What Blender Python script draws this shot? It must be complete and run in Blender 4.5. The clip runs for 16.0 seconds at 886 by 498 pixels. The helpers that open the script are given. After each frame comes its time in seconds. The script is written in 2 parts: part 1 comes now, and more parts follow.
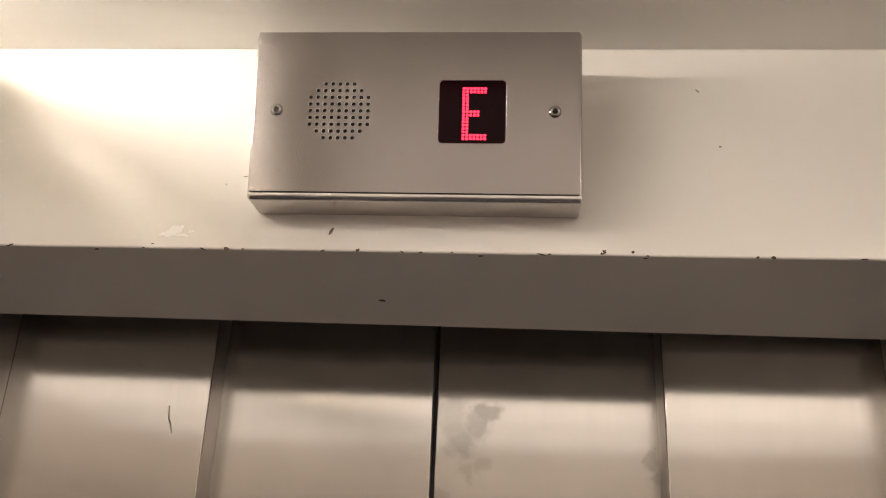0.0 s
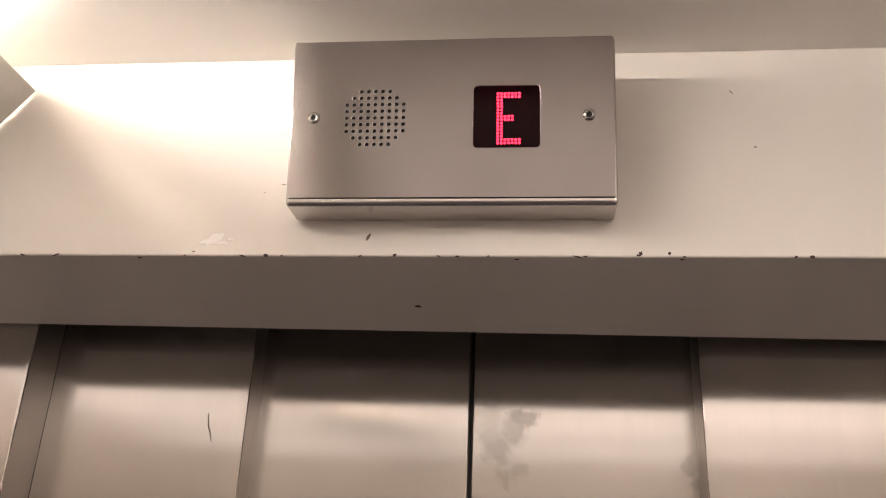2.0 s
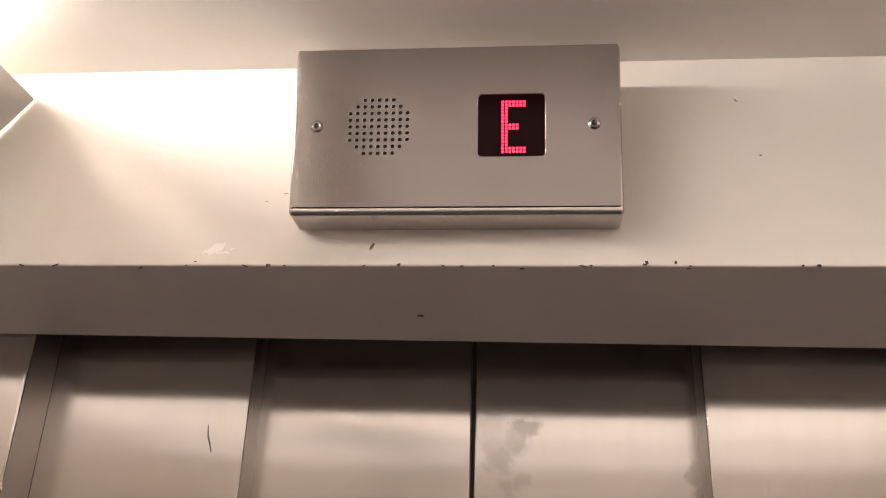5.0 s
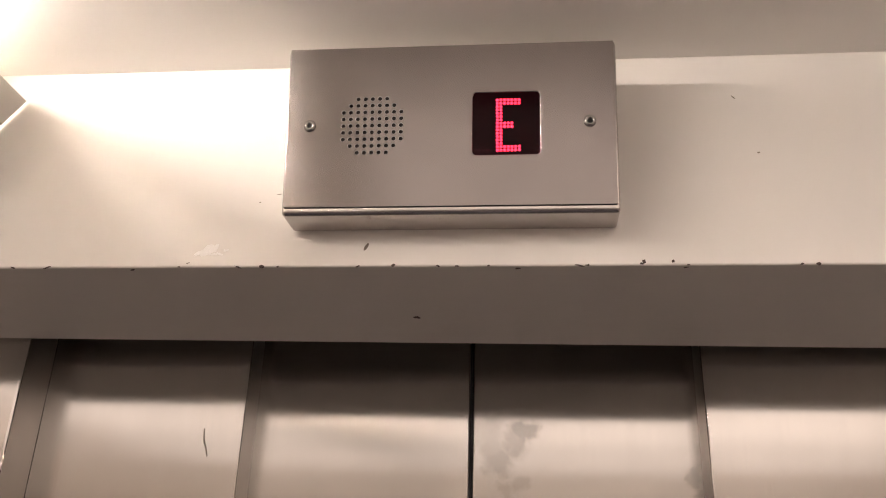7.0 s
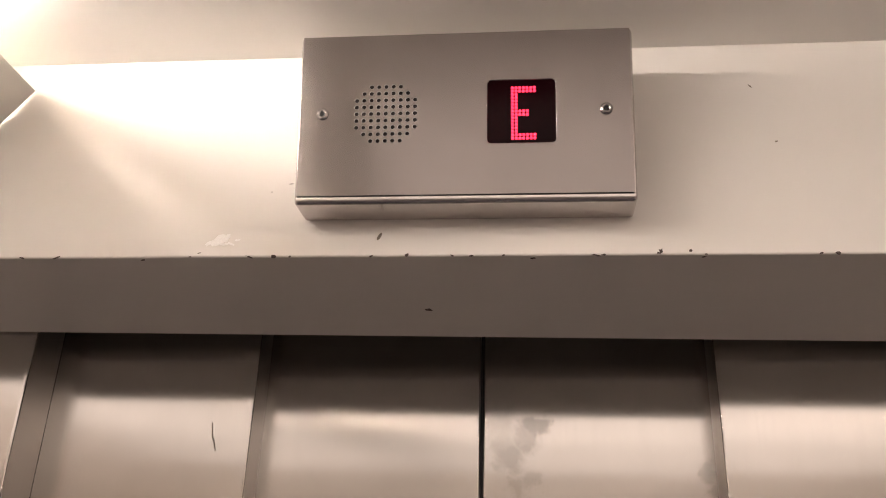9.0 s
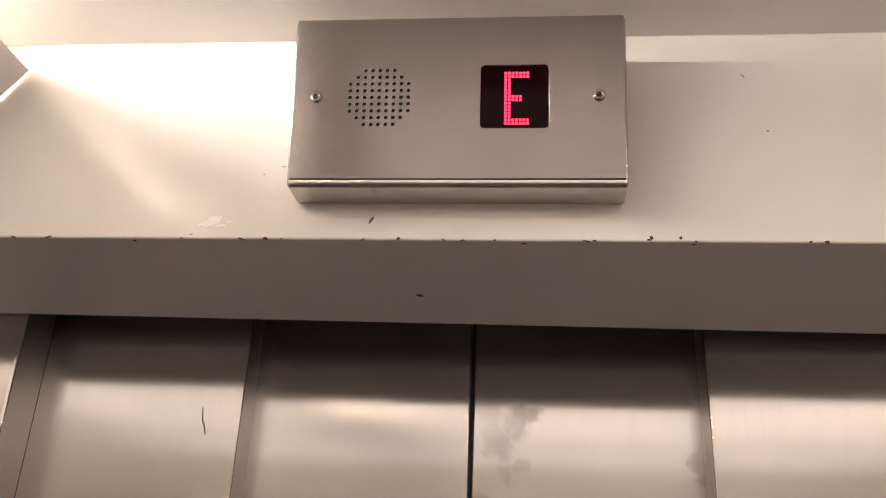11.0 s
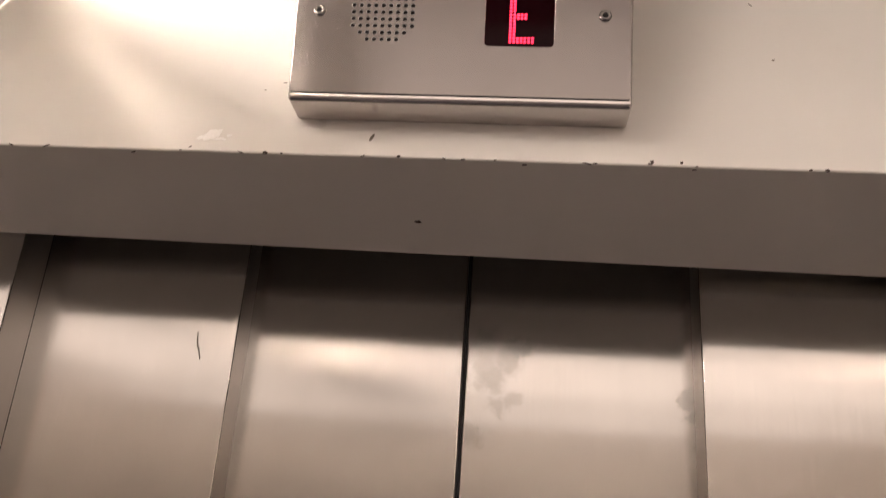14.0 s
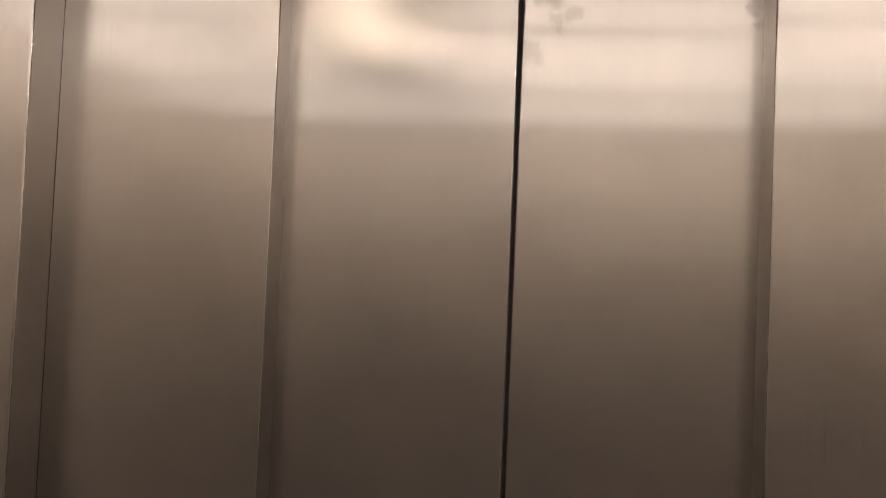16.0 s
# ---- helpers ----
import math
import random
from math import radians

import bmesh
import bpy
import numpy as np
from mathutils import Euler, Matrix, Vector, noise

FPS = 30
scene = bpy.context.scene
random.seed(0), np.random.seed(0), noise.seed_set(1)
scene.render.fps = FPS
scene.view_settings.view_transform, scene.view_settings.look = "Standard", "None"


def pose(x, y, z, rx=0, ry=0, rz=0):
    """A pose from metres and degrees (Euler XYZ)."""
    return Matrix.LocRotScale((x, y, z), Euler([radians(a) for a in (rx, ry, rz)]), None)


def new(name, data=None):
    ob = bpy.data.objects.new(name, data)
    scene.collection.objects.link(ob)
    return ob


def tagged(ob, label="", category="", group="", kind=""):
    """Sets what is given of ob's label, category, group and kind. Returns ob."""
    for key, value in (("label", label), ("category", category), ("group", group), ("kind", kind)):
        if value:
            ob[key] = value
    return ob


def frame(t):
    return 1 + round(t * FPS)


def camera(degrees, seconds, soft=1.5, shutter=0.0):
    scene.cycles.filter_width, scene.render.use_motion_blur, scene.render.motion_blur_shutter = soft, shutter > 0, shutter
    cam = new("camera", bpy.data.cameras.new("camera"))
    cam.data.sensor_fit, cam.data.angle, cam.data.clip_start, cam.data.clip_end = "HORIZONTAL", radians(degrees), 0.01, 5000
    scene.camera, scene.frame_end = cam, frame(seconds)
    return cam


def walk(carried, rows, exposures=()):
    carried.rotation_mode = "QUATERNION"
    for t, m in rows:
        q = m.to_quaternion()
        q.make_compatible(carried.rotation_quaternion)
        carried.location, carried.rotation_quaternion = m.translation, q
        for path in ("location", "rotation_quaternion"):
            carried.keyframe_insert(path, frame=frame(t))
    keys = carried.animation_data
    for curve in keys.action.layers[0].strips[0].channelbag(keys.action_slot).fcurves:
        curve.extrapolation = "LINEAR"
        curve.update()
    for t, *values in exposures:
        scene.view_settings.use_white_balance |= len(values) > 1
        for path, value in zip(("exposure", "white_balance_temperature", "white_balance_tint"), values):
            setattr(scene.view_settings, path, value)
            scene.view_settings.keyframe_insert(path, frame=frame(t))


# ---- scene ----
cam = camera(56.7, 16.0, soft=1.0, shutter=0.5)
# seconds, x, y, z, yaw to the left, pitch up, lean
PATH = [
    (0, 0.0771, -0.7176, 1.8563, 4.04, 21.10, 2.41),
    (0.5, 0.0704, -0.7309, 1.8521, 4.23, 21.07, 2.20),
    (1, 0.0702, -0.7169, 1.8490, 5.04, 21.46, 2.33),
    (1.5, 0.0696, -0.7210, 1.8494, 6.30, 21.52, 2.69),
    (2, 0.0696, -0.7205, 1.8443, 6.16, 22.04, 2.45),
    (2.5, 0.0675, -0.7176, 1.8418, 6.09, 22.27, 2.16),
    (3, 0.0653, -0.7204, 1.8456, 6.11, 22.13, 2.02),
    (3.5, 0.0671, -0.7178, 1.8452, 6.18, 22.50, 2.10),
    (4, 0.0623, -0.7175, 1.8481, 5.90, 22.50, 2.13),
    (6.5, 0.0572, -0.7103, 1.8498, 5.59, 22.43, 2.13),
    (7, 0.0650, -0.7066, 1.8485, 5.89, 22.82, 1.90),
    (7.5, 0.0576, -0.7064, 1.8437, 5.66, 23.01, 1.80),
    (8, 0.0538, -0.7033, 1.8429, 5.73, 22.97, 1.86),
    (8.5, 0.0513, -0.6966, 1.8412, 5.89, 23.04, 1.88),
    (11, 0.0552, -0.6922, 1.8293, 5.56, 22.77, 2.60),
    (11.5, 0.0562, -0.6853, 1.8211, 5.30, 22.49, 2.96),
    (12, 0.0546, -0.6880, 1.8197, 5.09, 21.92, 3.27),
    (12.5, 0.0584, -0.6830, 1.8191, 5.21, 21.55, 3.85),
    (13, 0.0521, -0.6780, 1.8151, 4.86, 21.33, 4.06),
    (13.5, 0.0558, -0.6748, 1.8055, 5.22, 21.20, 4.19),
    (14, 0.0532, -0.6745, 1.7855, 5.09, 20.71, 4.18),
    (14.5, 0.0395, -0.6781, 1.7517, 5.22, 15.01, 2.75),
    (15, 0.0363, -0.6554, 1.7265, 6.11, 7.86, 2.71),
    (15.5, 0.0370, -0.6396, 1.6879, 6.56, 4.33, 2.45),
    (16, 0.0126, -0.6335, 1.6520, 5.58, 2.12, 2.40),
]
walk(cam, [(t, pose(x, y, z, 90 + pitch, 0, yaw) @ pose(0, 0, 0, 0, 0, roll)) for t, x, y, z, yaw, pitch, roll in PATH],
     exposures=[(0.0, 0.92, 6500, 4), (1.5, 0.98, 6500, 9), (3.0, 0.98, 6500, 11), (14.0, 0.98, 6500, 11), (15.0, 0.76, 6500, 6), (15.6, 0.84, 6500, 7), (16.0, 0.91, 6500, 8)])

# ---- light: tubes in the hanging trough and flat glowing panels added under the ceiling ----
world = bpy.data.worlds.new("world")
scene.world = world
world.use_nodes = True
world.node_tree.nodes["Background"].inputs["Color"].default_value = (0.0, 0.0, 0.0, 1)
TUBE_STRENGTH = 106.0
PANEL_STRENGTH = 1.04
TUBE_COLOUR = (1.0, 0.862, 0.765)

# plan of the car, metres
LEFT, RIGHT, BACK = -1.50, 1.60, -2.32
HEAD, CEIL = 2.13, 2.3555            # underside of the header, ceiling
Y_JAMB, Y_OUTER, Y_INNER = 0.247, 0.309, 0.3565
X_OPEN, X_OUTER = 0.556, 0.286       # half widths of the opening and of the inner pair
COVE_X, COVE_Z = -0.4585, 2.3195     # upper edge of the hanging light trough


# ---- materials ----
def mat_new(name):
    m = bpy.data.materials.new(name)
    m.use_nodes = True
    nt = m.node_tree
    return m, nt, nt.nodes["Principled BSDF"]


def add(nt, kind, **values):
    n = nt.nodes.new(kind)
    for k, v in values.items():
        n.inputs[k].default_value = v
    return n


def mathn(nt, op, a, b=None, clamp=False):
    n = nt.nodes.new("ShaderNodeMath")
    n.operation, n.use_clamp = op, clamp
    for i, v in enumerate((a, b)):
        if v is None:
            continue
        if isinstance(v, (int, float)):
            n.inputs[i].default_value = v
        else:
            nt.links.new(v, n.inputs[i])
    return n.outputs[0]


def stretched(nt, coords, scale, noise_scale, detail=3.0):
    mp = nt.nodes.new("ShaderNodeMapping")
    mp.inputs["Scale"].default_value = scale
    nt.links.new(coords, mp.inputs["Vector"])
    n = add(nt, "ShaderNodeTexNoise", Scale=noise_scale, Detail=detail, Roughness=0.6)
    nt.links.new(mp.outputs[0], n.inputs["Vector"])
    return n.outputs["Fac"]


def ramp(nt, fac, stops):
    r = nt.nodes.new("ShaderNodeValToRGB")
    while len(r.color_ramp.elements) < len(stops):
        r.color_ramp.elements.new(0.5)
    for e, (p, c) in zip(r.color_ramp.elements, stops):
        e.position, e.color = p, (*c, 1) if len(c) == 3 else c
    nt.links.new(fac, r.inputs["Fac"])
    return r.outputs["Color"]


def maprange(nt, v, a, b, c, d, smooth=False):
    n = nt.nodes.new("ShaderNodeMapRange")
    n.interpolation_type = "SMOOTHSTEP" if smooth else "LINEAR"
    nt.links.new(v, n.inputs[0])
    for i, x in enumerate((a, b, c, d)):
        n.inputs[i + 1].default_value = x
    return n.outputs[0]


def mix_colour(nt, fac, a, b):
    n = nt.nodes.new("ShaderNodeMix")
    n.data_type = "RGBA"
    nt.links.new(fac, n.inputs[0])
    for sock, v in ((n.inputs[6], a), (n.inputs[7], b)):
        if isinstance(v, tuple):
            sock.default_value = (*v, 1)
        else:
            nt.links.new(v, sock)
    return n.outputs[2]


def world_position(nt):
    return nt.nodes.new("ShaderNodeNewGeometry").outputs["Position"]


def steel(name, base, rough, aniso, smear, grain, stains=(), bump=0.0012, streaky=0.10):
    """Brushed stainless steel. smear: the way in which reflections are drawn out; grain: the noise's scale along the axes;
    stains: greasy spots as (x, z, radius)."""
    m, nt, p = mat_new(name)
    pos = world_position(nt)
    fine = stretched(nt, pos, grain, 1.0, 4.0)
    broad = stretched(nt, pos, (1, 1, 1), 5.0, 3.0)
    mottle = stretched(nt, pos, (1, 1, 0.5), 16.0, 2.0)
    r1 = maprange(nt, fine, 0.3, 0.7, rough - streaky * 0.25, rough + streaky * 0.25)
    r2 = maprange(nt, mottle, 0.35, 0.7, -0.006, 0.010)
    r = mathn(nt, "ADD", r1, r2)
    tone = maprange(nt, broad, 0.3, 0.7, 0.0, 1.0)
    colour = mix_colour(nt, tone, tuple(c * 0.93 for c in base), tuple(min(1, c * 1.05) for c in base))
    streak = maprange(nt, fine, 0.25, 0.75, 0.0, streaky)
    colour = mix_colour(nt, streak, colour, tuple(c * 0.80 for c in base))
    if stains:
        wob = add(nt, "ShaderNodeTexNoise", Scale=55.0, Detail=4.0, Roughness=0.65)
        nt.links.new(pos, wob.inputs["Vector"])
        sub = nt.nodes.new("ShaderNodeVectorMath")
        sub.operation = "MULTIPLY_ADD"
        nt.links.new(wob.outputs["Color"], sub.inputs[0])
        sub.inputs[1].default_value = (0.036, 0.0, 0.036)
        nt.links.new(pos, sub.inputs[2])
        mask = None
        for x, z, rad, amount in stains:
            d = nt.nodes.new("ShaderNodeVectorMath")
            d.operation = "DISTANCE"
            nt.links.new(sub.outputs[0], d.inputs[0])
            d.inputs[1].default_value = (x + 0.018, Y_INNER if abs(x) < X_OUTER else Y_OUTER, z + 0.018)
            v = maprange(nt, d.outputs["Value"], rad * 0.45, rad * 1.35, amount * 1.1, 0.0, True)
            mask = v if mask is None else mathn(nt, "MAXIMUM", mask, v)
        colour = mix_colour(nt, mask, colour, tuple(c * 0.42 for c in base))
        r = mathn(nt, "ADD", r, mathn(nt, "MULTIPLY", mask, 0.10))
    nt.links.new(colour, p.inputs["Base Color"])
    nt.links.new(r, p.inputs["Roughness"])
    p.inputs["Metallic"].default_value = 1.0
    p.inputs["Anisotropic"].default_value = aniso
    t = nt.nodes.new("ShaderNodeCombineXYZ")
    for i in range(3):
        t.inputs[i].default_value = smear[i]
    nt.links.new(t.outputs[0], p.inputs["Tangent"])
    b = add(nt, "ShaderNodeBump", Strength=bump, Distance=0.002)
    nt.links.new(mottle, b.inputs["Height"])
    nt.links.new(b.outputs[0], p.inputs["Normal"])
    return m


def paint(name, base, rough, peel=0.04, dirt=0.02):
    """Old gloss paint on sheet metal: faint roller texture, grime in soft patches."""
    m, nt, p = mat_new(name)
    pos = world_position(nt)
    peel_n = stretched(nt, pos, (1, 1, 1), 260.0, 2.0)
    wave = stretched(nt, pos, (1, 1, 1), 9.0, 3.0)
    grime = stretched(nt, pos, (1, 1, 1), 420.0, 2.0)
    f = maprange(nt, grime, 0.1, 0.9, 0.0, dirt)
    colour = mix_colour(nt, f, base, tuple(c * k for c, k in zip(base, (0.72, 0.66, 0.56))))
    nt.links.new(colour, p.inputs["Base Color"])
    p.inputs["Roughness"].default_value = rough
    b = add(nt, "ShaderNodeBump", Strength=peel, Distance=0.001)
    nt.links.new(peel_n, b.inputs["Height"])
    b2 = add(nt, "ShaderNodeBump", Strength=0.03, Distance=0.02)
    nt.links.new(wave, b2.inputs["Height"])
    nt.links.new(b.outputs[0], b2.inputs["Normal"])
    nt.links.new(b2.outputs[0], p.inputs["Normal"])
    return m


def plain(name, base, rough, metal=0.0, vary=0.15, scale=60.0):
    m, nt, p = mat_new(name)
    n = stretched(nt, world_position(nt), (1, 1, 1), scale, 3.0)
    f = maprange(nt, n, 0.3, 0.7, 0.0, 1.0)
    nt.links.new(mix_colour(nt, f, tuple(c * (1 - vary) for c in base), tuple(c * (1 + vary) for c in base)), p.inputs["Base Color"])
    p.inputs["Roughness"].default_value, p.inputs["Metallic"].default_value = rough, metal
    return m


def glow(name, colour, strength):
    m, nt, p = mat_new(name)
    p.inputs["Base Color"].default_value = (*[0.5 * c for c in colour], 1)
    p.inputs["Emission Color"].default_value = (*colour, 1)
    p.inputs["Emission Strength"].default_value = strength
    return m


STEEL = (0.425, 0.403, 0.382)
UPRIGHT = (420.0, 420.0, 7.0)
M_DOOR = steel("brushed_steel_door", STEEL, 0.158, 0.965, (1, 0, 0), UPRIGHT, streaky=0.12)
M_DOOR_STAINED = steel("brushed_steel_stained", STEEL, 0.158, 0.965, (1, 0, 0), UPRIGHT,
                       stains=[(0.024, 2.048, 0.022, 0.30), (0.062, 2.043, 0.016, 0.55), (0.076, 2.044, 0.012, 0.55), (0.034, 2.006, 0.019, 0.40), (0.026, 2.027, 0.018, 0.3),
                               (0.063, 1.979, 0.013, 0.26), (0.044, 1.968, 0.012, 0.26), (0.055, 2.028, 0.020, 0.42),
                               (0.010, 1.930, 0.016, 0.35), (0.276, 1.990, 0.012, 0.4), (0.281, 1.968, 0.010, 0.4)], streaky=0.12)
M_EDGE = steel("steel_edge", (0.50, 0.47, 0.44), 0.36, 0.0, (0, 0, 1), UPRIGHT, streaky=0.05)
M_BOX = steel("brushed_steel_box", (0.425, 0.390, 0.380), 0.26, 1.0, (0, -0.19, 0.98), (5.0, 300.0, 300.0), bump=0.0015, streaky=0.015)
M_BODY = steel("steel_box_body", (0.52, 0.49, 0.475), 0.24, 0.3, (1, 0, 0), (5.0, 300.0, 300.0), bump=0.001, streaky=0.015)
M_CHROME = plain("polished_screw", (0.42, 0.40, 0.39), 0.16, 1.0, 0.05)
M_RIM = plain("bare_hole_rim", (0.50, 0.47, 0.45), 0.32, 1.0, 0.05)
M_CREAM = paint("cream_gloss_paint", (0.85, 0.825, 0.785), 0.20)
M_CEIL = paint("ceiling_paint", (0.88, 0.855, 0.81), 0.45, 0.04, 0.06)
M_COVE = paint("cove_paint", (0.72, 0.69, 0.645), 0.42, 0.05, 0.08)
M_BACK = steel("brushed_steel_wall", (0.84, 0.79, 0.745), 0.5, 0.3, (1, 0, 0), UPRIGHT)
M_FLOOR = plain("floor_vinyl", (0.145, 0.138, 0.165), 0.5, 0.0, 0.3, 120.0)
M_SHAFT = plain("shaft_dark", (0.012, 0.012, 0.012), 0.8)
M_BLACK = plain("flat_black", (0.012, 0.011, 0.011), 0.6)
M_HOLE_BACK = plain("hole_backing", (0.018, 0.014, 0.013), 0.9)
M_GLASS = plain("smoked_red_window", (0.008, 0.001, 0.002), 0.12, 0.0, 0.1)
M_GLASS.node_tree.nodes["Principled BSDF"].inputs["IOR"].default_value = 1.12
M_LED = glow("red_led", (1.0, 0.022, 0.062), 1.9)
M_TUBE = glow("fluorescent_tube", TUBE_COLOUR, TUBE_STRENGTH)
# no lamp known there: the panels glow in place of a bright ceiling
M_PANEL = glow("glow_panel_face", (1.0, 0.84, 0.735), PANEL_STRENGTH)
M_PANEL_DIM = glow("glow_panel_face_dim", (1.0, 0.84, 0.735), PANEL_STRENGTH * 0.8)
# rear half turned down to set the glow mirrored in faceplate and left door
M_TUBE_REAR = glow("rear_tube_dim", TUBE_COLOUR, TUBE_STRENGTH * 0.45)
# boosted only to brighten the right of the header and ceiling
M_TUBE_STRONG = glow("right_tube_strong", TUBE_COLOUR, TUBE_STRENGTH * 2.3)
M_CHIP = plain("bare_primer", (0.055, 0.035, 0.028), 0.7, 0.0, 0.5, 900.0)
M_WHITE = plain("white_filler", (0.96, 0.95, 0.93), 0.35, 0.0, 0.05, 500.0)
M_SCUFF = plain("grey_scuff", (0.20, 0.17, 0.14), 0.6, 0.0, 0.5, 1200.0)
M_RUB = plain("rubbed_mark", (0.42, 0.37, 0.32), 0.5, 0.0, 0.5, 700.0)
M_ENDCAP = plain("white_plastic", (0.75, 0.73, 0.68), 0.4)

# ---- mesh helpers ----
ORIGIN = {}


def thing(name, at, label, category, group="", kind=""):
    ob = tagged(new(name), label, category, group, kind)
    ob.location = at
    ORIGIN[ob] = Vector(at)
    return ob


def finish(name, bm, material, smooth=False):
    bmesh.ops.recalc_face_normals(bm, faces=bm.faces)
    me = bpy.data.meshes.new(name)
    bm.to_mesh(me)
    bm.free()
    me.materials.append(material)
    for poly in me.polygons:
        poly.use_smooth = smooth
    return me


def part(name, bm, material, parent, label="", smooth=False):
    bmesh.ops.translate(bm, verts=bm.verts, vec=-ORIGIN[parent])
    ob = new(name, finish(name, bm, material, smooth))
    ob.parent = parent
    ORIGIN[ob] = ORIGIN[parent]
    return tagged(ob, label)


def setting(name, bm, material, label):
    ob = tagged(new(name, finish(name, bm, material)), label, name.split("_")[0], "", "structure")
    ORIGIN[ob] = Vector((0, 0, 0))
    return ob


def hexa(pts, bevel=0.0, seg=2):
    """A six-sided solid from the four corners below and the four above, both anticlockwise."""
    bm = bmesh.new()
    v = [bm.verts.new(p) for p in pts]
    for f in ((3, 2, 1, 0), (4, 5, 6, 7), (0, 1, 5, 4), (1, 2, 6, 5), (2, 3, 7, 6), (3, 0, 4, 7)):
        bm.faces.new([v[i] for i in f])
    if bevel:
        bmesh.ops.bevel(bm, geom=list(bm.edges), offset=bevel, segments=seg, profile=0.5, affect="EDGES")
    return bm


def block(x0, x1, y0, y1, z0, z1, bevel=0.0, seg=2):
    return hexa([(x0, y0, z0), (x1, y0, z0), (x1, y1, z0), (x0, y1, z0), (x0, y0, z1), (x1, y0, z1), (x1, y1, z1), (x0, y1, z1)], bevel, seg)


def rod(a, b, r, n=20):
    bm = bmesh.new()
    a, b = Vector(a), Vector(b)
    turn = (b - a).to_track_quat("Z", "Y").to_matrix().to_4x4()
    bmesh.ops.create_cone(bm, cap_ends=True, segments=n, radius1=r, radius2=r, depth=(b - a).length, matrix=Matrix.Translation((a + b) / 2) @ turn)
    return bm


def blot(centre, ax, ay, w, h, turn=0.0, n=11, rough=0.35, proud=0.0004, seed=0):
    """A thin ragged flake in the plane of ax and ay."""
    rng = random.Random(seed)
    ax, ay, c = Vector(ax), Vector(ay), Vector(centre)
    out = ax.cross(ay)
    bm = bmesh.new()
    ring, low = [], []
    for i in range(n):
        a = 2 * math.pi * i / n
        k = 1 + rng.uniform(-rough, rough)
        u, v = w / 2 * k * math.cos(a), h / 2 * k * math.sin(a)
        u, v = u * math.cos(turn) - v * math.sin(turn), u * math.sin(turn) + v * math.cos(turn)
        q = c + ax * u + ay * v
        ring.append(bm.verts.new(q + out * proud))
        low.append(bm.verts.new(q - out * proud))
    bm.faces.new(ring)
    for i in range(n):
        bm.faces.new((low[i], low[(i + 1) % n], ring[(i + 1) % n], ring[i]))
    return bm


def folded(x0, x1, y0, y1, z0, z1, radius):
    """A sheet-metal box whose front edges are rounded folds."""
    bm = block(x0, x1, y0, y1, z0, z1)
    front = [e for e in bm.edges if all(abs(v.co.y - y0) < 1e-6 for v in e.verts)]
    bmesh.ops.bevel(bm, geom=front, offset=radius, segments=6, profile=0.5, affect="EDGES")
    return bm


def returns(ob, material):
    """Gives the faces that look sideways a finish of their own."""
    ob.data.materials.append(material)
    for poly in ob.data.polygons:
        if abs(poly.normal.x) > 0.95:
            poly.material_index = 1


# ---- the shell of the car ----
floor = setting("floor", block(LEFT, RIGHT, BACK, 0.5, -0.05, 0.0), M_FLOOR, "dark speckled vinyl floor of the lift car")
ceiling = setting("ceiling", block(LEFT - 0.05, RIGHT + 0.05, BACK - 0.05, -0.0006, CEIL, CEIL + 0.05), M_CEIL, "flat cream painted metal lift ceiling lit from the sides")
wall_left = setting("wall_left", block(LEFT - 0.05, LEFT, BACK, Y_JAMB, 0, CEIL), M_BACK, "plain brushed stainless side wall of the lift car")
wall_right = setting("wall_right", block(RIGHT, RIGHT + 0.05, BACK, Y_JAMB, 0, CEIL), M_BACK, "plain brushed stainless side wall of the lift car")
wall_back = setting("wall_back", block(LEFT - 0.05, RIGHT + 0.05, BACK - 0.05, BACK, 0, CEIL), M_BACK, "plain brushed stainless back wall of the lift car")


# header over the doors: a painted sheet-metal box, its rear edge slightly out of square
def header_rear(x):
    return 0.2675 + 0.0251 * x


xa, xb = LEFT, RIGHT
bm = hexa([(xa, 0, HEAD), (xb, 0, HEAD), (xb, header_rear(xb), HEAD), (xa, header_rear(xa), HEAD),
           (xa, 0, CEIL + 0.02), (xb, 0, CEIL + 0.02), (xb, header_rear(xb), CEIL + 0.02), (xa, header_rear(xa), CEIL + 0.02)])
for front, radius in ((True, 0.0022), (False, 0.017)):
    fold = [e for e in bm.edges if all(abs(v.co.z - HEAD) < 1e-5 for v in e.verts) and abs(e.verts[0].co.x - e.verts[1].co.x) > 1 and (e.verts[0].co.y < 0.1) == front]
    bmesh.ops.bevel(bm, geom=fold[:1], offset=radius, segments=6, profile=0.5, affect="EDGES")
wall_front = setting("wall_front", bm, M_CREAM, "chipped cream gloss painted header above the lift doors")
shaft = setting("wall_shaft", block(LEFT - 0.05, RIGHT + 0.05, 0.46, 0.5, 0, 2.5), M_SHAFT, "dark shaft side behind the lift doors")
track = setting("trim_track", block(LEFT - 0.05, RIGHT + 0.05, 0.20, 0.46, 2.42, 2.5), M_SHAFT, "dark door track housing above the header")

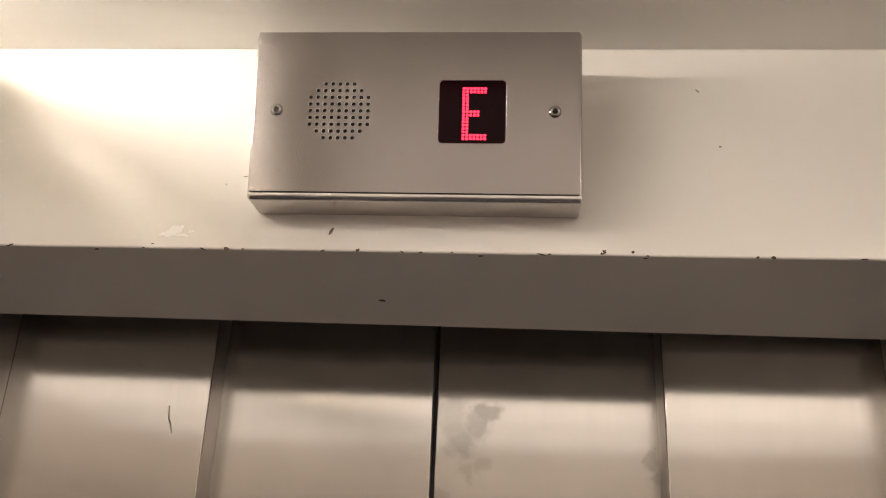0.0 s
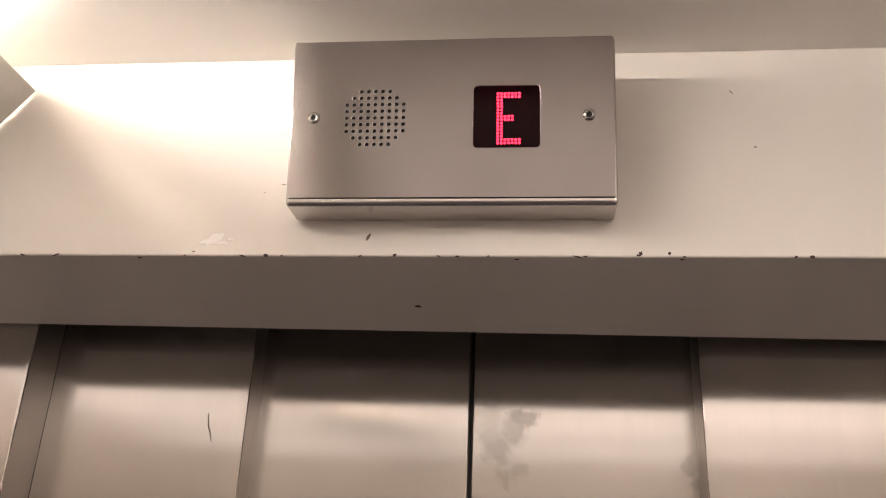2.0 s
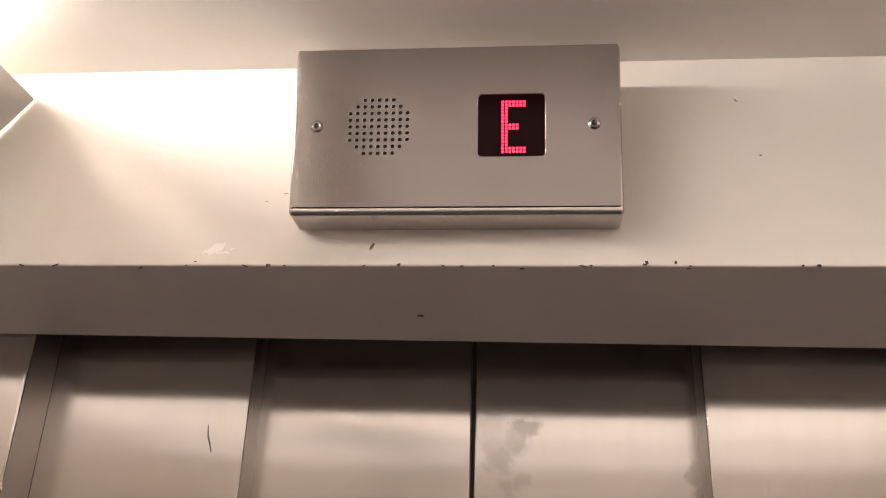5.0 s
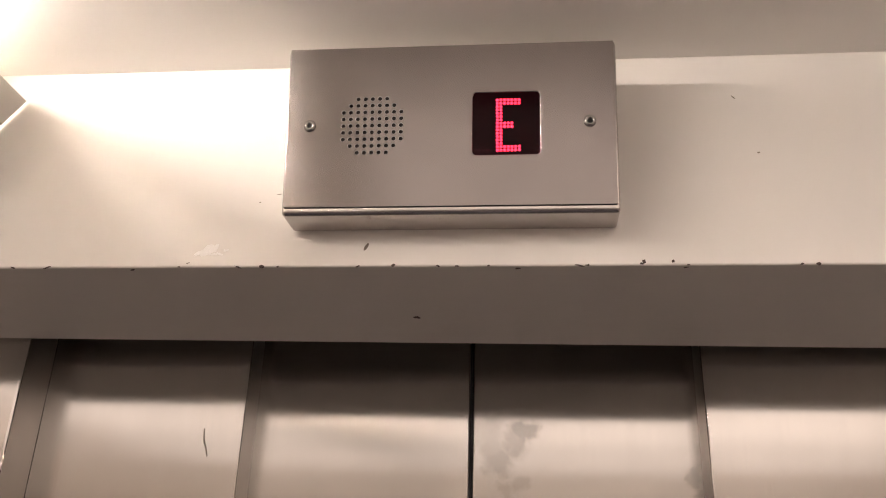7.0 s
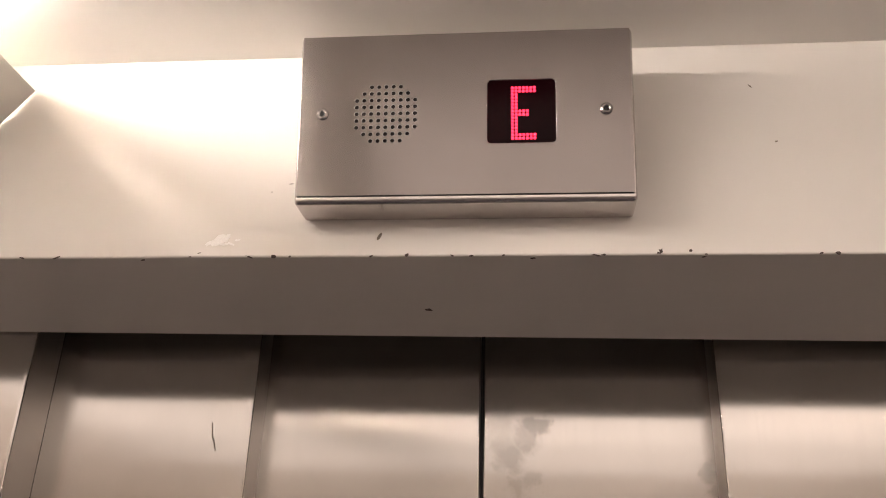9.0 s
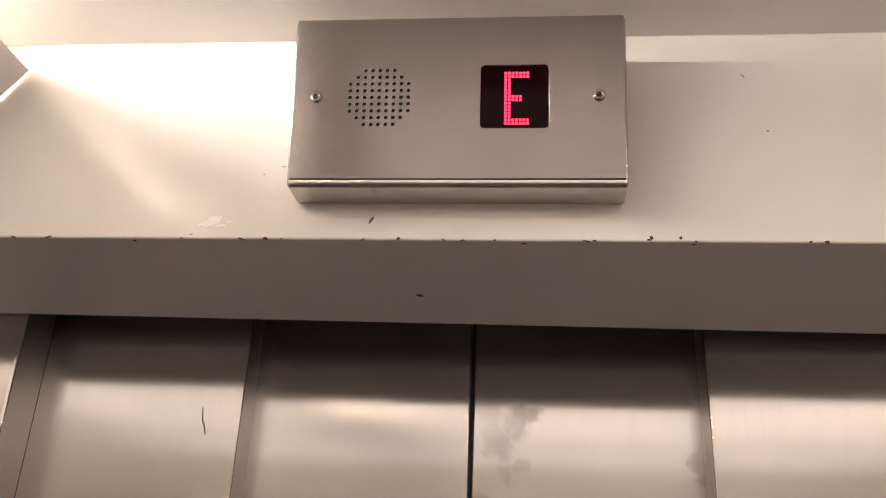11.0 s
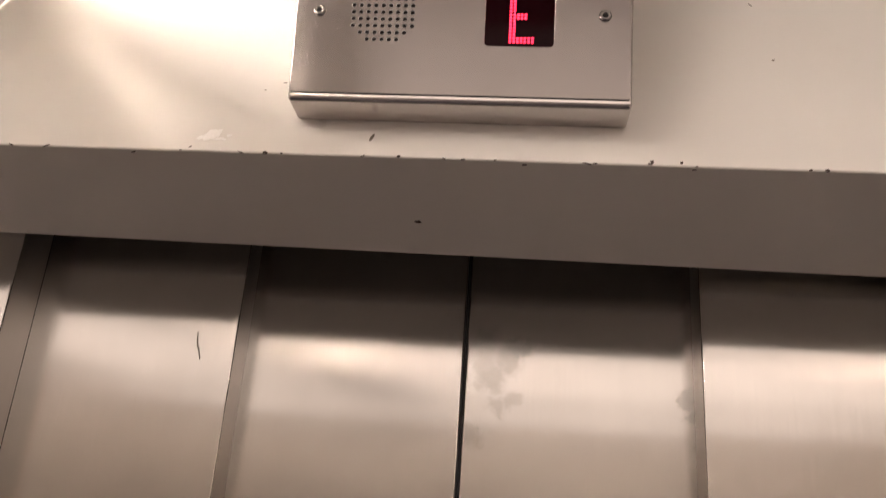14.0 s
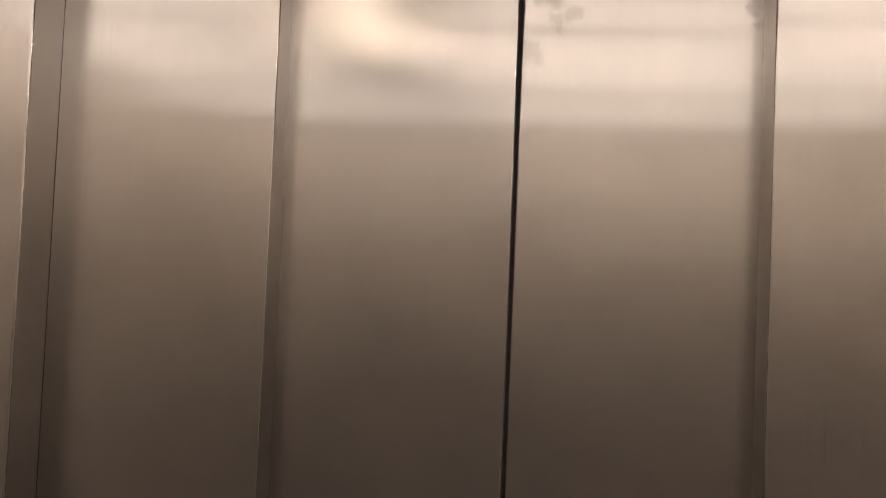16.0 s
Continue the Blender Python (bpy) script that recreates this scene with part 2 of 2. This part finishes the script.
FX, FZ, DX, DY = (1, 0, 0), (0, 0, 1), (1, 0, 0), (0, -1, 0)
CHIPS = [(-0.1808, 2.1306, 4.6, 3.4), (-0.0543, 2.1312, 4.0, 2.6), (-0.088, 2.1303, 3.4, 1.4), (-0.012, 2.1303, 4.5, 1.3), (0.0055, 2.1303, 5, 1.4),
         (0.035, 2.1304, 2.4, 1.2), (0.118, 2.1303, 8.0, 1.2), (0.1257, 2.1304, 5, 1.6), (0.1763, 2.1335, 3.8, 4.2), (0.1740, 2.1318, 3.0, 2.0), (0.2027, 2.1338, 2.5, 3.2),
         (0.3151, 2.1306, 3.4, 1.6), (0.3291, 2.1309, 5, 2.6), (0.2158, 2.1303, 3, 1.1), (-0.165, 2.1303, 3, 1.1), (-0.204, 2.1303, 6, 1.3),
         (-0.262, 2.1306, 3, 1.0), (-0.395, 2.1306, 7, 1.3), (-0.4305, 2.1306, 6, 1.6), (0.41, 2.1305, 6, 1.4), (0.474, 2.1305, 3.5, 1.8)]
for i, (x, z, w, h) in enumerate(CHIPS):
    part("paint_chip", blot((x, 0, z), FX, FZ, w / 1000, h / 1000, 0.3 * (i % 3 - 1), 9, 0.4, 0.0004, i), M_CHIP, wall_front)
for i, (x, y, w, h) in enumerate([(-0.0500, 0.152, 6, 9), (0.062, 0.006, 5, 3), (0.215, 0.005, 4, 2.4), (-0.31, 0.005, 6, 2.5)]):
    part("paint_chip", blot((x, y, HEAD), DX, DY, w / 1000, h / 1000, 0.4, 9, 0.35, 0.0004, 40 + i), M_CHIP, wall_front)
part("pencil_mark", blot((-0.0810, 0, 2.1503), FX, FZ, 0.0085, 0.0030, 1.05, 12, 0.15, 0.0003, 60), M_SCUFF, wall_front)
for i, (x, z, w, h, a, mt) in enumerate([(0.2732, 2.3070, 4.5, 1.2, -0.8, M_SCUFF), (0.2908, 2.2446, 2.6, 1.8, 0.2, M_SCUFF), (-0.1715, 2.2070, 5, 0.7, 0.1, M_SCUFF),
                                         (-0.190, 2.1985, 2, 0.9, 0.1, M_SCUFF), (-0.2535, 2.1345, 3.0, 1.0, 0.2, M_CHIP)]):
    part("scuff", blot((x, 0, z), FX, FZ, w / 1000, h / 1000, a, 9, 0.3, 0.0003, 70 + i), mt, wall_front)
for i, (x, z, w, h, a) in enumerate([(-0.236, 2.1480, 17, 7, 0.5), (-0.2285, 2.1500, 10, 5, 0.9), (-0.2445, 2.1445, 9, 3, 0.5), (-0.2240, 2.1438, 7, 3, -0.3), (-0.2180, 2.1475, 5, 2, 0.2), (-0.2290, 2.1435, 8, 2.4, 0.1)]):
    part("filler_patch", blot((x, 0, z), FX, FZ, w / 1000, h / 1000, a, 13, 0.45, 0.0003 + 0.00006 * i, 80 + i), M_WHITE, wall_front)


# ---- light trough: a folded sheet hung under the ceiling, open above, with the tubes in it ----
def light_trough(edge_x, y_front, y_back, tubes):
    half, deep, t = 0.0465, 0.0625, 0.0025
    xm, zb = edge_x - half, COVE_Z - deep
    trough = thing("light_trough", (xm, (y_front + y_back) / 2, zb), "beige painted V-shaped light trough glowing under the ceiling", "light", "light troughs")
    for s in (1, -1):
        pts = [(xm + s * half, y_front, COVE_Z), (xm + s * 0.0002, y_front, zb), (xm + s * 0.0002, y_back, zb), (xm + s * half, y_back, COVE_Z)]
        top = [(p[0] - s * t * 0.8, p[1], p[2] + t * 0.6) for p in pts]
        top[1], top[2] = (xm + s * 0.0002, y_front, zb + t), (xm + s * 0.0002, y_back, zb + t)
        part("board", hexa(pts + top, 0.0005, 2), M_COVE, trough, "beige painted sloping board")
    for off, up, thick, lit in tubes:
        x, z = xm + off, COVE_Z + up
        y0, y1 = y_front - 0.11, y_back + 0.03
        for a, b, glass in ((0.0, 0.5, lit[0]), (0.5, 1.0, lit[1])):
            p, q = y0 + (y1 - y0) * a - 0.012, y0 + (y1 - y0) * b + 0.012
            tube = part("tube", rod((x, p, z), (x, q, z), thick), glass, trough, "glowing white fluorescent tube", True)
            for e, d in ((p, 0.012), (q, -0.012)):
                part("end_cap", rod((x, e + d * 0.9, z), (x, e - d * 0.9, z), thick + 0.001), M_ENDCAP, tube)
    for k in range(4):
        y = y_front - 0.20 + (y_back - y_front + 0.4) * k / 3
        part("hanger", block(xm - 0.030, xm - 0.024, y - 0.01, y + 0.01, COVE_Z - 0.020, CEIL - 0.0004, 0.0005), M_ENDCAP, trough)
    return trough


light_trough(COVE_X, -0.005, -1.32, ((0.006, 0.0150, 0.008, (M_TUBE, M_TUBE_REAR)),))
# right trough is out of view; overstrong tubes fill light on that side
light_trough(1.32, -0.005, -0.98, ((0.0, -0.004, 0.008, (M_TUBE_STRONG, M_TUBE_STRONG)),))

# ---- flat glowing panels added behind the viewer for the bright ceiling the doors mirror ----
def glow_panel(x0, x1, y0, y1, face_mat):
    panel_root = thing("glow_panel", ((x0 + x1) / 2, (y0 + y1) / 2, CEIL), "large flat glowing panel, unseen, added under the ceiling in a thin frame", "light", "ceiling lights")
    part("glow_face", block(x0 + 0.012, x1 - 0.012, y0 + 0.012, y1 - 0.012, CEIL - 0.006, CEIL - 0.0005), face_mat, panel_root, "softly glowing face of the added panel")
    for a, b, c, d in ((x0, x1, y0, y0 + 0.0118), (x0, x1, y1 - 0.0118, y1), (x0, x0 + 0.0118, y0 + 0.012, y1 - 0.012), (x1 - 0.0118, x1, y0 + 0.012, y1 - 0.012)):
        part("frame_bar", block(a, b, c, d, CEIL - 0.008, CEIL - 0.0004, 0.001), M_ENDCAP, panel_root)
    return panel_root


# layout and dimmer rear row shaped to the bands mirrored by doors and faceplate
for y0, y1, face_mat in ((-0.90, -0.50, M_PANEL), (-1.605, -0.905, M_PANEL), (BACK + 0.02, -1.61, M_PANEL_DIM)):
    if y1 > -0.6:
        glow_panel(-0.20, 1.12, y0, y1, face_mat)
        glow_panel(1.42, 1.58, y0, y1, face_mat)
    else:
        glow_panel(-0.33, 1.58, y0, y1, face_mat)
    glow_panel(-1.48, -0.86, y0, y1, face_mat)
for x1, y0, y1, face_mat in ((-0.62, -0.90, -0.56, M_PANEL), (-0.62, -1.36, -0.91, M_PANEL), (-0.46, -1.60, -1.37, M_PANEL), (-0.46, BACK + 0.02, -1.61, M_PANEL_DIM)):
    glow_panel(-0.85, x1, y0, y1, face_mat)


# ---- door jambs and the four sliding panels ----
def jamb(x_edge, x_wall):
    j = thing("door_jamb", ((x_edge + x_wall) / 2, Y_JAMB, 0), "fixed brushed stainless steel jamb beside the lift doors", "door jamb", "door jambs", "structure")
    lo, hi = min(x_edge, x_wall), max(x_edge, x_wall)
    returns(part("face", folded(lo, hi, Y_JAMB, Y_OUTER - 0.0008, 0, 2.42, 0.0034), M_DOOR, j), M_EDGE)
    return j


jamb(-X_OPEN, LEFT - 0.04)
jamb(X_OPEN, RIGHT)


def panel(x0, x1, y, material, label, depth=0.030):
    """One folded steel door leaf."""
    d = thing("lift_door_panel", ((x0 + x1) / 2, y, 0.012), label, "door", "lift door panels")
    returns(part("skin", folded(x0, x1, y, y + depth, 0.012, 2.40, 0.0026), material, d), M_EDGE)
    part("guide_shoe", block((x0 + x1) / 2 - 0.03, (x0 + x1) / 2 + 0.03, y + 0.008, y + 0.022, 0.0, 0.0118, 0.002), M_BLACK, d)
    return d


left_outer = panel(-0.600, -X_OUTER, Y_OUTER, M_DOOR, "closed brushed stainless lift door panel with a short dark scratch", 0.0474)
right_outer = panel(X_OUTER, 0.600, Y_OUTER, M_DOOR, "closed brushed stainless lift door panel, faintly streaked", 0.0474)
left_inner = panel(-0.330, -0.0028, Y_INNER, M_DOOR, "closed brushed stainless lift door panel meeting at the centre")
right_inner = panel(0.0020, 0.330, Y_INNER, M_DOOR_STAINED, "closed brushed stainless lift door panel with greasy smudges")
for leaf, x in ((left_inner, -0.0017), (right_inner, 0.0009)):
    part("bumper", block(x - 0.0009, x + 0.0009, Y_INNER + 0.006, Y_INNER + 0.026, 0.014, 2.39), M_BLACK, leaf, "black rubber bumper strip")
SX, SZ = (1, 0, 0), (0, 0, 1)
part("scratch", blot((-0.3345, Y_OUTER, 2.021), SX, SZ, 0.0019, 0.024, 0.16, 14, 0.4, 0.0003, 90), M_RUB, left_outer, "short dark scratch")
part("scratch", blot((-0.3300, Y_OUTER, 2.007), SX, SZ, 0.0018, 0.018, 0.26, 12, 0.35, 0.0004, 91), M_RUB, left_outer)

sill = setting("trim_sill", block(-0.60, 0.60, 0.24, 0.45, -0.02, 0.006, 0.001), M_EDGE, "metal door sill under the lift doors")

# ---- the floor indicator over the doors ----
W, Z0, Z1, Y0, Y1 = 0.3075, 2.1650, 2.3253, -0.0408, -0.0720
UP = Vector((0, Y1 - Y0, Z1 - Z0))
TALL = UP.length
UP.normalize()
OUT = Vector((1, 0, 0)).cross(UP)
BASE = Vector((-W / 2 - 0.0007, Y0, Z0))


def on(u, v, w=0.0):
    """A point of the slanted front: millimetres from its lower left corner, and out of it."""
    return BASE + Vector((u, 0, 0)) / 1000 + UP * v / 1000 + OUT * w / 1000


box = thing("floor_indicator", (0, 0, Z0), "brushed stainless floor indicator box with red display on cream header", "indicator")
H = TALL * 1000
hw = W * 1000
pts = [on(0, 0), on(hw, 0), Vector((W / 2, -0.0003, Z0 + 0.001)), Vector((-W / 2, -0.0003, Z0 + 0.001)), on(0, H), on(hw, H), Vector((W / 2, -0.0003, Z1)), Vector((-W / 2, -0.0003, Z1))]
part("housing", hexa(pts, 0.0034, 5), M_BODY, box)

# face plate with real holes and a window
U0, U1, V0, V1 = 2.4, 305.1, 6.9, H - 1.0
WU0, WU1, WV0, WV1 = 175.2, 238.2, 53.5, 115.2
PU, PV, HU, HV = 6.78, 6.57, 82.45, 84.7
ROWS_OF_HOLES = (5, 7, 9, 9, 9, 9, 9, 7, 5)
gu0, gu1, gv0, gv1 = HU - 4.5 * PU, HU + 4.5 * PU, HV - 4.5 * PV, HV + 4.5 * PV
FRONT = 1.3
bm = bmesh.new()
rims = bmesh.new()


def quad(a, b, c, d):
    bm.faces.new([bm.verts.new(on(*p)) for p in (a, b, c, d)])


def rect(u0, u1, v0, v1):
    quad((u0, v0, FRONT), (u1, v0, FRONT), (u1, v1, FRONT), (u0, v1, FRONT))


for u0, u1, v0, v1 in ((U0, gu0, V0, V1), (gu0, gu1, V0, gv0), (gu0, gu1, gv1, V1), (gu1, WU0, V0, V1), (WU0, WU1, V0, WV0), (WU0, WU1, WV1, V1), (WU1, U1, V0, V1)):
    rect(u0, u1, v0, v1)
for r, count in enumerate(ROWS_OF_HOLES):
    for c in range(9):
        cu, cv = HU + (c - 4) * PU, HV + (4 - r) * PV
        if abs(c - 4) > (count - 1) / 2:
            rect(cu - PU / 2, cu + PU / 2, cv - PV / 2, cv + PV / 2)
            continue
        n = 16
        ang = [2 * math.pi * (k + 0.0) / n for k in range(n)]
        rim = []
        for a in ang:
            k = 1 / max(abs(math.cos(a)), abs(math.sin(a)))
            rim.append((cu + PU / 2 * k * math.cos(a), cv + PV / 2 * k * math.sin(a), FRONT))
        lip, crest, cone, bore, deep = ([(cu + r * math.cos(a), cv + r * math.sin(a), w) for a in ang] for r, w in (
            (2.35, FRONT), (2.25, FRONT + 0.05), (2.1, FRONT), (1.95, FRONT - 0.5), (1.95, 0.15)))
        for k in range(n):
            m = (k + 1) % n
            quad(rim[k], rim[m], lip[m], lip[k])
            for one, two in ((lip, crest), (crest, cone), (cone, bore), (bore, deep)):
                rims.faces.new([rims.verts.new(on(*p)) for p in (one[k], one[m], two[m], two[k])])
for (ua, va), (ub, vb) in (((U0, V0), (U1, V0)), ((U1, V0), (U1, V1)), ((U1, V1), (U0, V1)), ((U0, V1), (U0, V0)),
                           ((WU0, WV0), (WU1, WV0)), ((WU1, WV0), (WU1, WV1)), ((WU1, WV1), (WU0, WV1)), ((WU0, WV1), (WU0, WV0))):
    quad((ua, va, FRONT), (ub, vb, FRONT), (ub, vb, -0.2), (ua, va, -0.2))
bmesh.ops.remove_doubles(bm, verts=bm.verts, dist=1e-6)
plate = part("faceplate", bm, M_BOX, box, "brushed steel faceplate with a round field of holes")


def slab(u0, u1, v0, v1, w0, w1, bevel=0.0):
    return hexa([on(u0, v0, w0), on(u1, v0, w0), on(u1, v0, w1), on(u0, v0, w1), on(u0, v1, w0), on(u1, v1, w0), on(u1, v1, w1), on(u0, v1, w1)], bevel)


bmesh.ops.remove_doubles(rims, verts=rims.verts, dist=1e-6)
part("hole_rims", rims, M_RIM, plate, "bright deburred rims of the speaker holes", True)
# near-black sheet laid on the housing gives the holes their dark depth
part("hole_backing", slab(gu0 + 1, gu1 - 1, gv0 + 1, gv1 - 1, 0.02, 0.12), M_HOLE_BACK, plate)
part("seam", slab(3.0, 304.5, 5.8, 6.85, 0.02, 0.30), M_BLACK, box)


def rounded(u0, u1, v0, v1, r, n=6):
    out = []
    for cu, cv, a0 in ((u1 - r, v1 - r, 0), (u0 + r, v1 - r, 90), (u0 + r, v0 + r, 180), (u1 - r, v0 + r, 270)):
        for k in range(n + 1):
            a = radians(a0 + 90 * k / n)
            out.append((cu + r * math.cos(a), cv + r * math.sin(a)))
    return out


# window: a polished rim, the smoked pane and the lit dots
bm = bmesh.new()
loops = [[on(u, v, w) for u, v in rounded(WU0 - o, WU1 + o, WV0 - o, WV1 + o, max(0.1, 4.4 + o - c))] for o, w, c in ((0.3, 1.3, 4.6), (0.1, 1.42, 0.0), (-0.3, 1.4, 0.0), (-0.8, 0.4, 0.0))]
rings = [[bm.verts.new(p) for p in loop] for loop in loops]
for one, two in zip(rings, rings[1:]):
    for k in range(len(one)):
        m = (k + 1) % len(one)
        bm.faces.new((one[k], one[m], two[m], two[k]))
display = part("display", slab(WU0 + 0.1, WU1 - 0.1, WV0 + 0.1, WV1 - 0.1, 0.1, 0.5), M_GLASS, box, "smoked dark red display window")
part("rim", bm, M_BOX, display, "thin polished rim", True)

bm = bmesh.new()
bmesh.ops.create_uvsphere(bm, u_segments=10, v_segments=5, radius=0.00148)
for v in list(bm.verts):
    v.co.z *= 0.35
dot = finish("led", bm, M_LED, True)
turn = Matrix((Vector((1, 0, 0)), UP, OUT)).transposed()
for row in range(16):
    for col in range(7):
        lit = col < 2 or row < 2 or row > 13 or (row in (7, 8) and col < 5)
        if lit:
            led = new("led", dot)
            led.parent = display
            led.matrix_local = Matrix.Translation(on(198.6 + 3.32 * col, 106.8 - 3.22 * row, 0.75) - ORIGIN[display]) @ turn.to_4x4()

# button-head screws
for u, v in ((23.7, 85.1), (282.4, 84.5)):
    bm = bmesh.new()
    prof = ((5.7, 1.3), (5.6, 2.1), (5.0, 3.1), (4.0, 3.8), (2.9, 4.1), (2.5, 2.2), (0.0, 2.1))
    n = 20
    prev = None
    for r, w in prof:
        cur = [bm.verts.new(on(u + r * math.cos(2 * math.pi * k / n), v + r * math.sin(2 * math.pi * k / n), w)) for k in range(n)] if r else [bm.verts.new(on(u, v, w))]
        if prev:
            for k in range(n):
                m = (k + 1) % n
                bm.faces.new((prev[k], prev[m], cur[m], cur[k]) if r else (prev[k], prev[m], cur[0]))
        prev = cur
    screw = part("screw", bm, M_CHROME, plate, "polished button-head screw", True)
    # black hexagonal plug colours in the dark of the recess
    part("socket", rod(on(u, v, 2.15), on(u, v, 2.6), 0.0021, 6), M_BLACK, screw)
